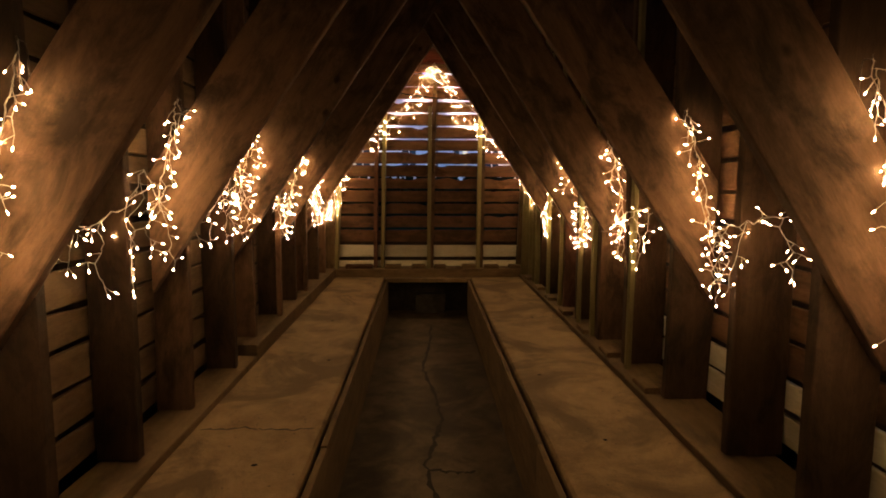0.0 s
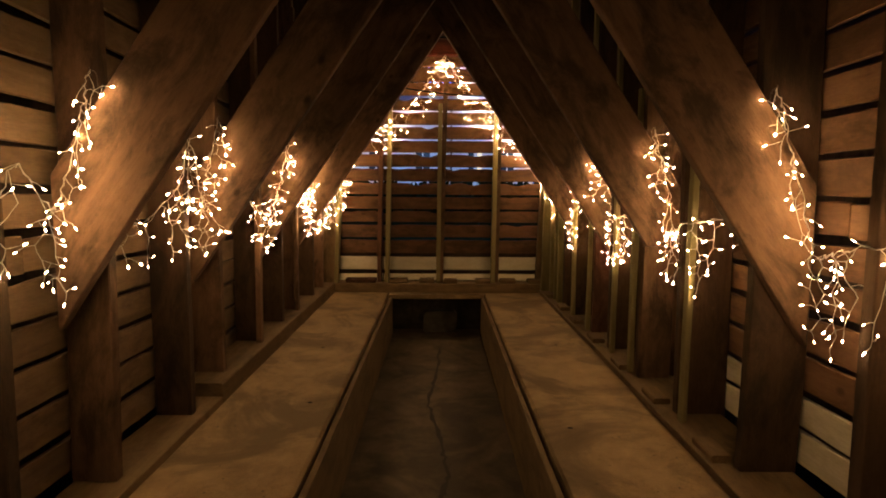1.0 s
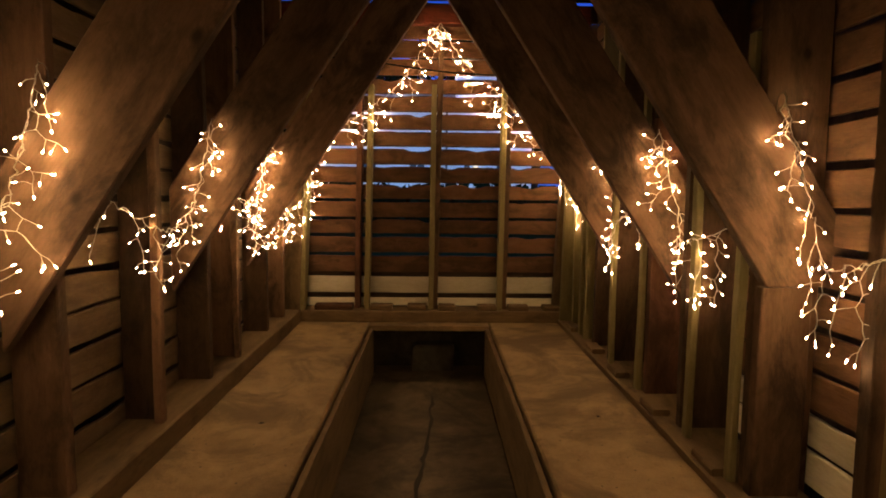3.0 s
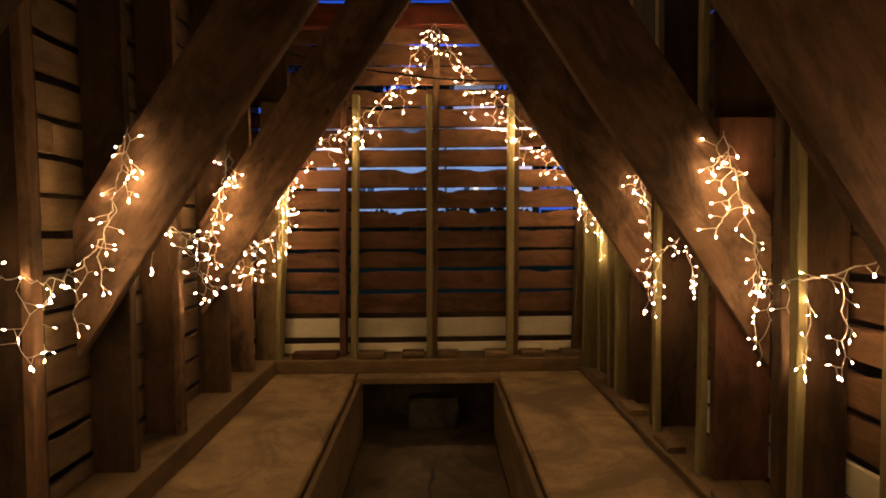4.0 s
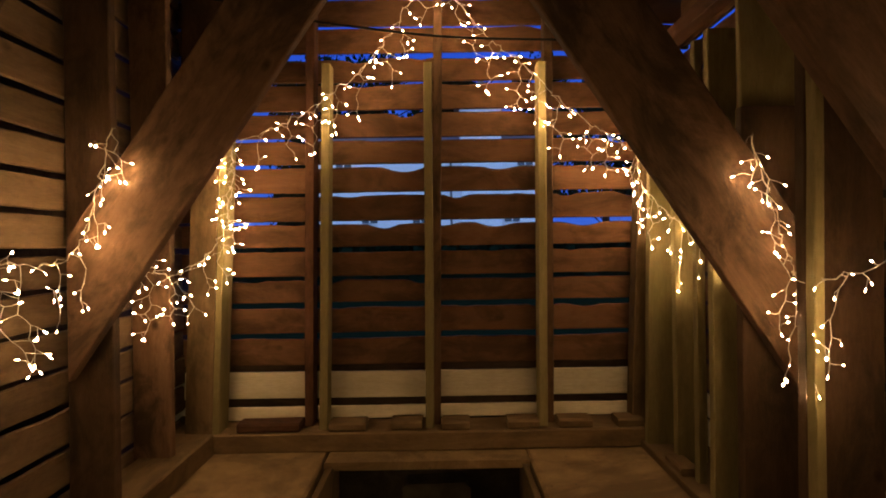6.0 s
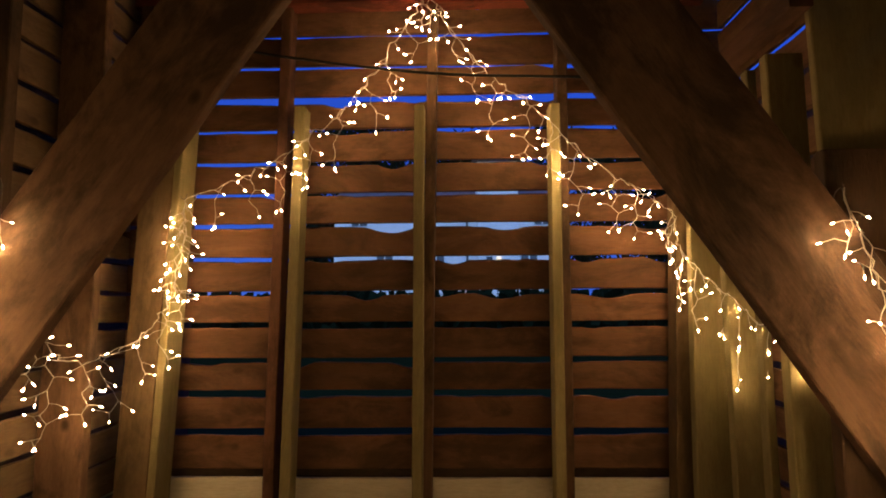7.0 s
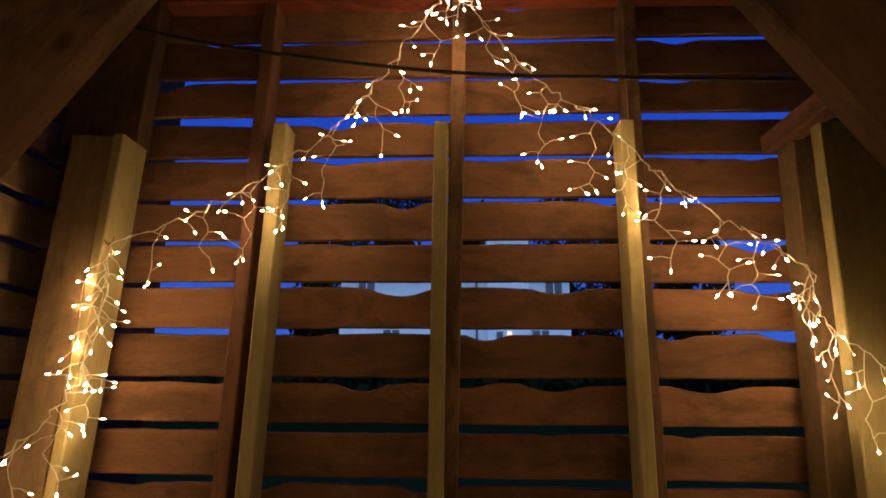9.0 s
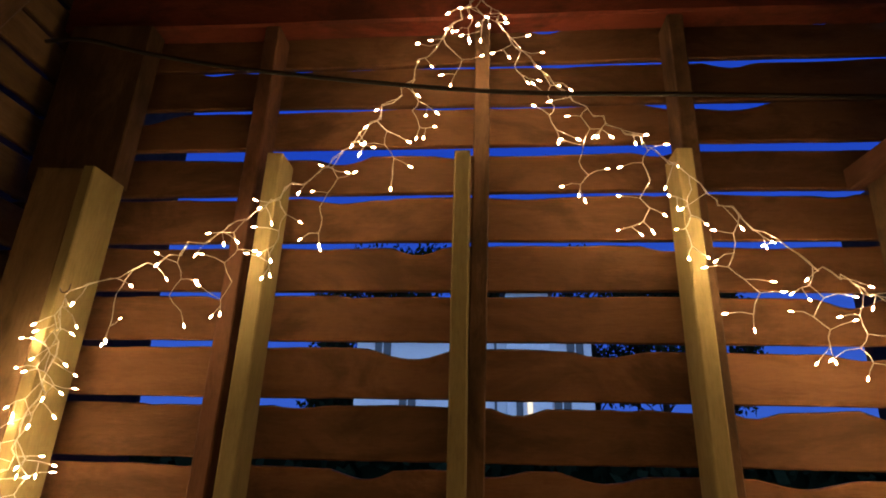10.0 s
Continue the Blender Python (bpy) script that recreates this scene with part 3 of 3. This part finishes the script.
def string_light(nodes, drops, flat, seed, label, dense=False, spacing=1.0):
    """Icicle lights: a cord through the nodes; drops: (place along it 0..1, length of the longest drops there). flat: the unit way along which twigs spread."""
    r = random.Random(seed)
    line = smooth_line(nodes, 8)
    base = Vector(flat)
    across = Vector((0, 0, 1)).cross(base)
    line = [line[0]] + [p + base * r.uniform(-0.012, 0.012) + across * r.uniform(-0.004, 0.004) + Vector((0, 0, r.uniform(-0.012, 0.012))) for p in line[1:-1]] + [line[-1]]
    thing = empty("string_light", line[0])
    tagged(thing, label, "string lights", group="icicle lights")
    bm = bmesh.new()
    tube_into(bm, line, 0.0013, 5)
    tube_into(bm, [p + Vector((r.uniform(-.004, .004), r.uniform(-.004, .004), r.uniform(-.003, .004))) for p in line], 0.0011, 4)
    flat, out = base, across
    tips = []

    def twig(p, d, length):
        q = p + (d + Vector((0, 0, r.uniform(-0.2, 0.3))) + out * r.uniform(-0.3, 0.3)).normalized() * length * 0.5
        e = q + (d + Vector((0, 0, r.uniform(-0.5, 0.35))) + out * r.uniform(-0.3, 0.3)).normalized() * length * 0.5
        tube_into(bm, [p, q, e], 0.0011, 4)
        tips.append((e, (e - q).normalized()))
        if r.random() < 0.2:
            f = q + (d * -0.4 + Vector((0, 0, -1)) + flat * r.uniform(-0.5, 0.5)).normalized() * 0.03
            tube_into(bm, [q, f], 0.0011, 4)
            tips.append((f, (f - q).normalized()))

    def drop(p, length):
        nonlocal flat, out
        flat = Matrix.Rotation(r.uniform(-0.7, 0.7), 3, "Z") @ base
        out = Vector((0, 0, 1)).cross(flat)
        walked, side = 0.0, r.choice((-1, 1))
        lean = r.uniform(-0.35, 0.35)
        while walked < length:
            step = r.uniform(0.036, 0.056)
            way = Vector((0, 0, -1)) + flat * (lean + side * r.uniform(0.2, 0.8)) + out * r.uniform(-0.25, 0.25)
            e = p + way.normalized() * step
            tube_into(bm, [p, (p + e) / 2 + flat * r.uniform(-.005, .005), e], 0.0013, 4)
            if r.random() < 0.84:
                twig(e, (flat * side * r.uniform(0.6, 1.2) + Vector((0, 0, r.uniform(-0.6, 0.4)))).normalized(), r.uniform(0.035, 0.068))
            p, walked, side = e, walked - (e - p).z, -side if r.random() < 0.8 else side
        twig(p, (Vector((0, 0, -1)) + flat * r.uniform(-0.6, 0.6)).normalized(), 0.035)

    lengths = [0.0]
    for a, b in zip(line, line[1:]):
        lengths.append(lengths[-1] + (b - a).length)
    total, done, k = lengths[-1], 0.02, 0
    while done < total - 0.02:
        i = max(m for m in range(len(lengths)) if lengths[m] <= done)
        i = min(i, len(line) - 2)
        u = done / total
        full = [b[1] + (c[1] - b[1]) * (u - b[0]) / (c[0] - b[0]) for b, c in zip(drops, drops[1:]) if b[0] <= u <= c[0]][0]
        spot = line[i].lerp(line[i + 1], (done - lengths[i]) / max(1e-6, lengths[i + 1] - lengths[i]))
        if k % 3 == 0 and full > 0.09:
            drop(spot, full * r.uniform(0.7, 1.1))
        else:
            twig(spot, (base * (1 if k % 2 else -1) * r.uniform(0.5, 1.0) + Vector((0, 0, r.uniform(-0.8, 0.3) if dense else r.uniform(-1.2, -0.2)))).normalized(), r.uniform(0.05, 0.085) if dense else r.uniform(0.035, 0.075))
        done += spacing * (r.uniform(0.03, 0.045) if dense and u < 0.1 else (r.uniform(0.048, 0.07) if dense else r.uniform(0.050, 0.074)))
        k += 1
    bm.transform(Matrix.Translation(-Vector(line[0])))
    obj("cord", bm, WIRE, thing, "thin clear wire with short twigs")
    for p, d in tips:
        b = new("bulb", BULB)
        b.parent = thing
        b.matrix_basis = Matrix.Translation(p - Vector(line[0])) @ (-d).to_track_quat("Z", "Y").to_matrix().to_4x4()
    return thing


SWAG = "warm white icicle lights draped along the end wall"
L_SWAG = [(0.02, 7.72, 3.08), (-0.05, 7.72, 2.98), (-0.17, 7.72, 2.81), (-0.30, 7.72, 2.60), (-0.40, 7.72, 2.50), (-0.53, 7.715, 2.405), (-0.65, 7.715, 2.315), (-0.88, 7.72, 2.20), (-1.085, 7.725, 2.13)]
R_SWAG = [(0.02, 7.72, 3.08), (0.09, 7.72, 2.96), (0.19, 7.72, 2.80), (0.36, 7.72, 2.63), (0.53, 7.715, 2.49), (0.66, 7.715, 2.35), (0.83, 7.72, 2.21), (0.95, 7.72, 2.14), (1.09, 7.72, 2.04)]
string_light(L_SWAG, [(0, 0.12), (0.25, 0.20), (0.5, 0.20), (0.7, 0.22), (0.85, 0.18), (1, 0.10)], (1, 0, 0), 11, SWAG, False, 1.0)
string_light(R_SWAG, [(0, 0.14), (0.2, 0.20), (0.4, 0.24), (0.6, 0.22), (0.75, 0.24), (1, 0.16)], (1, 0, 0), 12, SWAG, False, 1.0)
string_light([(-1.085, 7.725, 2.13), (-1.09, 7.73, 1.99), (-1.11, 7.725, 1.80), (-1.13, 7.69, 1.66), (-1.19, 7.61, 1.53), (-1.24, 7.45, 1.45), (-1.25, 7.25, 1.45), (-1.23, 7.05, 1.55), (-1.20, 6.86, 1.62)],
             [(0, 0.19), (0.4, 0.20), (0.6, 0.20), (0.72, 0.26), (0.85, 0.2), (1, 0.1)], (0.75, 0.66, 0), 13, "warm white icicle lights hanging down the corner post", True)
string_light([(1.09, 7.72, 2.04), (1.10, 7.72, 1.92), (1.12, 7.68, 1.85), (1.14, 7.52, 1.74), (1.15, 7.40, 1.68), (1.16, 7.25, 1.60), (1.17, 7.08, 1.55), (1.2, 6.9, 1.60)],
             [(0, 0.12), (0.2, 0.24), (0.55, 0.32), (0.75, 0.2), (1, 0.1)], (0.7, 0.7, 0), 14, "warm white icicle lights hanging down the corner studs")

def cup_hook(x, y, foot, tip, back):
    """A bent wire screw hook standing on a brace's upper edge; back: the way it is set in from the brace's face."""
    bm = bmesh.new()
    tube_into(bm, smooth_line([(x, y + back, foot - 0.006), (x, y + back, tip - 0.014), (x, y - 0.012, tip + 0.003), (x, y - 0.028, tip - 0.004), (x, y - 0.030, tip + 0.012)], 4), 0.0016, 6)
    tagged(obj("cup_hook", bm, METAL, smooth=True), "small bent metal hook screwed into a brown brace", "hook", group="hooks on the braces")


bm = bmesh.new()
tube_into(bm, smooth_line([(-1.125, 7.748, 2.142), (-1.115, 7.730, 2.140), (-1.098, 7.722, 2.126), (-1.083, 7.722, 2.132), (-1.080, 7.722, 2.150)], 4), 0.0018, 6)
tagged(obj("cup_hook", bm, METAL, smooth=True), "small bent metal hook screwed into the yellowish post", "hook")

BAY = "warm white icicle lights hooked over a diagonal brace"
for i, y in enumerate(BRACES_R[:5]):
    gap = y - BRACES_R[i + 1]
    hx = (1.19, 1.185, 1.215, 1.215, 1.25)[i]
    low = 0.0 if i == 0 else 0.07
    nodes = [(hx, y - 0.045, 1.95), (hx + 0.025, y - 0.06, 1.83), (hx + 0.06, y - 0.08, 1.66), (hx + 0.08, y - 0.13, 1.50), (hx + 0.06, y - 0.22, 1.42 - low), (hx, y - 0.42, 1.44 - low), (1.16, y - 0.64, 1.48 - low), (1.20, y - gap + 0.18, 1.55 - low), (1.26, y - gap + 0.07, 1.66)]
    cup_hook(hx, y - 0.017, 3.127 - 1.501 * (hx - MID) + 0.350 * math.hypot(1, 1.501), 1.95, 0.012)
    r = random.Random(100 + i)
    profile = [(u, ln * r.uniform(0.85, 1.15)) for u, ln in [(0, 0.11), (0.12, 0.10), (0.25, 0.17), (0.5, 0.28), (0.75, 0.28), (0.9, 0.18), (1, 0.06)]]
    string_light(nodes, profile, (0.92, 0.39, 0), 200 + i, BAY, True, (1.12, 1.0, 0.95, 1.0, 1.05)[i])
for i, y in enumerate(BRACES_L[:5]):
    gap = y - BRACES_L[i + 1]
    hx = (-1.205, -1.165, -1.225, -1.235, -1.24)[i]
    top = 2.02 if i == 0 else 1.96
    nodes = [(hx, y - 0.045, top), (hx - 0.02, y - 0.06, top - 0.13), (hx - 0.05, y - 0.08, top - 0.29), (hx - 0.07, y - 0.13, top - 0.43), (-1.22, y - 0.30, 1.43), (-1.21, y - 0.50, 1.43), (-1.21, y - 0.66, 1.45), (-1.23, y - gap + 0.20, 1.42), (-1.28, y - gap + 0.06, 1.52)]
    if i < 2:
        lift = 0.10 if i == 0 else 0.0
        nodes[4:] = [(-1.22, y - 0.36, 1.42 + lift), (-1.21, y - 0.58, 1.43 + lift), (-1.23, y - 0.75, 1.50 + lift * 0.8), (-1.25, y - gap + 0.24, 1.57 + lift * 0.6), (-1.28, y - gap + 0.10, 1.64 + lift * 0.4)]
    if i in (2, 3):
        nodes[4:7] = [(-1.22, y - 0.30, 1.50), (-1.22, y - 0.43, 1.80 if i == 2 else 1.62), (-1.22, y - 0.52, 1.60 if i == 2 else 1.52)]
    cup_hook(hx, y - 0.017, 3.045 - 1.461 * (MID - hx) + 0.312 * math.hypot(1, 1.461), top, 0.012)
    r = random.Random(300 + i)
    profile = [(u, ln * r.uniform(0.85, 1.15)) for u, ln in [(0, 0.11), (0.12, 0.10), (0.25, 0.17), (0.52, 0.26), (0.8, 0.22), (0.92, 0.14), (1, 0.06)]]
    string_light(nodes, profile, (-0.92, 0.39, 0), 400 + i, BAY, True, (1.15, 1.05, 1.0, 1.05, 1.05)[i])

# ---- outside ----
GROUND_Z = -3.0
bm = bmesh.new()
vs = [bm.verts.new(p) for p in ((-400, -200, GROUND_Z), (400, -200, GROUND_Z), (400, 900, GROUND_Z), (-400, 900, GROUND_Z))]
bm.faces.new(vs)
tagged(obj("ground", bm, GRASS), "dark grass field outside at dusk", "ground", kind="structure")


def box_bm(x0, x1, y0, y1, z0, z1, edge=0.0):
    bm = bmesh.new()
    bmesh.ops.create_cube(bm, size=1.0)
    bm.transform(Matrix.Translation(((x0 + x1) / 2, (y0 + y1) / 2, (z0 + z1) / 2)) @ Matrix.Diagonal((x1 - x0, y1 - y0, z1 - z0, 1)))
    if edge:
        bmesh.ops.bevel(bm, geom=bm.edges[:], offset=edge, segments=1, affect="EDGES")
    return bm


def gable_bm(x0, x1, y0, y1, z0, z1, along_x=True):
    """A pitched roof with closed gable ends."""
    bm = bmesh.new()
    if along_x:
        ridge = ((x0, (y0 + y1) / 2, z1), (x1, (y0 + y1) / 2, z1))
        order = ((0, 1, 5, 4), (2, 3, 4, 5), (0, 4, 3), (1, 2, 5), (0, 3, 2, 1))
    else:
        ridge = (((x0 + x1) / 2, y0, z1), ((x0 + x1) / 2, y1, z1))
        order = ((0, 4, 5, 3), (1, 2, 5, 4), (0, 1, 4), (2, 3, 5), (0, 3, 2, 1))
    v = [bm.verts.new(p) for p in ((x0, y0, z0), (x1, y0, z0), (x1, y1, z0), (x0, y1, z0)) + ridge]
    for f in order:
        bm.faces.new([v[k] for k in f])
    return bm


# a long white house across the field; parts in its own coordinates, front wall at y = 0
house = tagged(empty("house", (-0.2, 38, GROUND_Z)), "distant white house with dark windows at dusk", "house")
obj("wall", box_bm(-6.9, 6.2, 0, 8, 0, 10.5, 0.04), WHITE, house)
obj("roof", gable_bm(-7.3, 6.6, -0.5, 8.5, 10.5, 12.2), SLATE, house, "dark slate roof")
obj("gable_wall", box_bm(1.5, 3.9, -0.35, 2.0, 0, 13.0, 0.04), WHITE, house)
obj("gable_roof", gable_bm(1.2, 4.2, -0.7, 3.0, 13.0, 14.2, False), SLATE, house, "small dark gable roof")
for z0, z1, xs in ((6.0, 7.5, (-3.9, -0.9, 4.5)), (9.3, 10.2, (-5.4, 5.3)), (2.4, 4.0, (-5.5, -3.0, -0.8, 4.9))):
    for x in xs:
        window = obj("window", box_bm(x - 0.45, x + 0.45, -0.08, 0.05, z0, z1), GLASS, house, "dark window pane")
        obj("frame", box_bm(x - 0.03, x + 0.03, -0.11, -0.08, z0, z1), WHITE, window)
obj("window", box_bm(2.0, 2.35, -0.42, -0.30, 6.2, 7.4), GLASS, house)
obj("lit_window", box_bm(2.60, 2.85, -0.42, -0.30, 6.2, 7.4), LAMPLIT, house, "small window lit warm from inside")
obj("downpipe", box_bm(0.85, 0.98, -0.14, -0.02, 0, 10.4), SLATE, house, "grey downpipe")


def far_tree(x, y, top, low, wide, seed):
    """A broadleaf tree on the field: trunk, limbs and a ragged crown of leaf clumps."""
    r = random.Random(seed)
    thing = tagged(empty("tree", (x, y, GROUND_Z)), "dark broadleaf tree standing against the dusk sky", "tree", group="trees behind the house")
    h, base = top - GROUND_Z, low - GROUND_Z
    bm = bmesh.new()
    prev = None
    for k in range(7):
        u = k / 6
        c = Vector((0.25 * math.sin(u * 4 + seed), 0.2 * math.cos(u * 3), u * h * 0.8))
        ring = [bm.verts.new(c + Vector((math.cos(a * 0.785), math.sin(a * 0.785), 0)) * (0.42 * (1 - u) + 0.06)) for a in range(8)]
        if prev:
            for a in range(8):
                bm.faces.new((prev[a], prev[(a + 1) % 8], ring[(a + 1) % 8], ring[a]))
        prev = ring
    obj("trunk", bm, BARK, thing)
    bm = bmesh.new()
    verts, faces = [], []
    for n in range(58):
        u = r.random()
        a = r.uniform(0, 6.283)
        spread = wide * (0.45 + 0.75 * math.sin(math.pi * min(0.93, u * 0.8 + 0.18))) * math.sqrt(r.random())
        c = Vector((spread * math.cos(a), spread * 0.7 * math.sin(a), base + (h - base) * u))
        tube_into(bm, [(0, 0, max(1.0, c.z - 2.2)), (c.x * 0.5, c.y * 0.5, c.z - 0.9), c], 0.05, 5)
        size = r.uniform(0.6, 1.15)
        for m in range(80):
            p = c + Vector((r.gauss(0, 0.6), r.gauss(0, 0.6), r.gauss(0, 0.42))) * size
            q = Euler((r.uniform(0, 6), r.uniform(0, 6), r.uniform(0, 6))).to_matrix()
            z = r.uniform(0.12, 0.27)
            i = len(verts)
            verts += [p + q @ Vector(v) * z for v in ((-1.2, 0, 0), (0, -0.6, 0.1), (1.2, 0, 0), (0, 0.6, -0.1))]
            faces.append((i, i + 1, i + 2, i + 3))
    obj("limb", bm, BARK, thing)
    me = bpy.data.meshes.new("crown")
    me.from_pydata(verts, [], faces)
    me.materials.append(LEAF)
    crown = new("crown", me)
    crown.parent = thing


for k, (x, y, top, low, wide) in enumerate(((-9.8, 52, 17.0, 8.5, 3.6), (-5.2, 54, 18.2, 10.0, 3.8), (8.6, 52, 16.6, 5.0, 3.8), (13.2, 50, 15.8, 4.6, 3.6), (1.6, 55, 16.2, 10.0, 3.6), (18.0, 52, 14.2, 5.0, 3.2), (-9.6, 44, 8.0, 1.6, 1.4))):
    far_tree(x, y, top, low, wide, 60 + k)

bm = bmesh.new()
hr = random.Random(77)
for k in range(2600):
    x = hr.uniform(-30, 32)
    c = Vector((x, 30 + hr.uniform(-0.8, 0.8), 0.3 + 1.9 * hr.random() ** 0.6 + 0.12 * math.sin(x * 0.9)))
    q = Euler((hr.uniform(0, 6), hr.uniform(0, 6), hr.uniform(0, 6))).to_matrix()
    z = hr.uniform(0.18, 0.4)
    bm.faces.new([bm.verts.new(c + q @ Vector(v) * z) for v in ((-1, -0.6, 0), (1, -0.6, 0.1), (0.8, 0.7, 0), (-0.9, 0.6, -0.1))])
bmesh.ops.create_cube(bm, size=1.0, matrix=Matrix.Translation((1, 30.6, -0.55)) @ Matrix.Diagonal((62, 0.5, 4.9, 1)))
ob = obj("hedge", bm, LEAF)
tagged(ob, "dark hedge across the field at dusk", "hedge", kind="stuff")
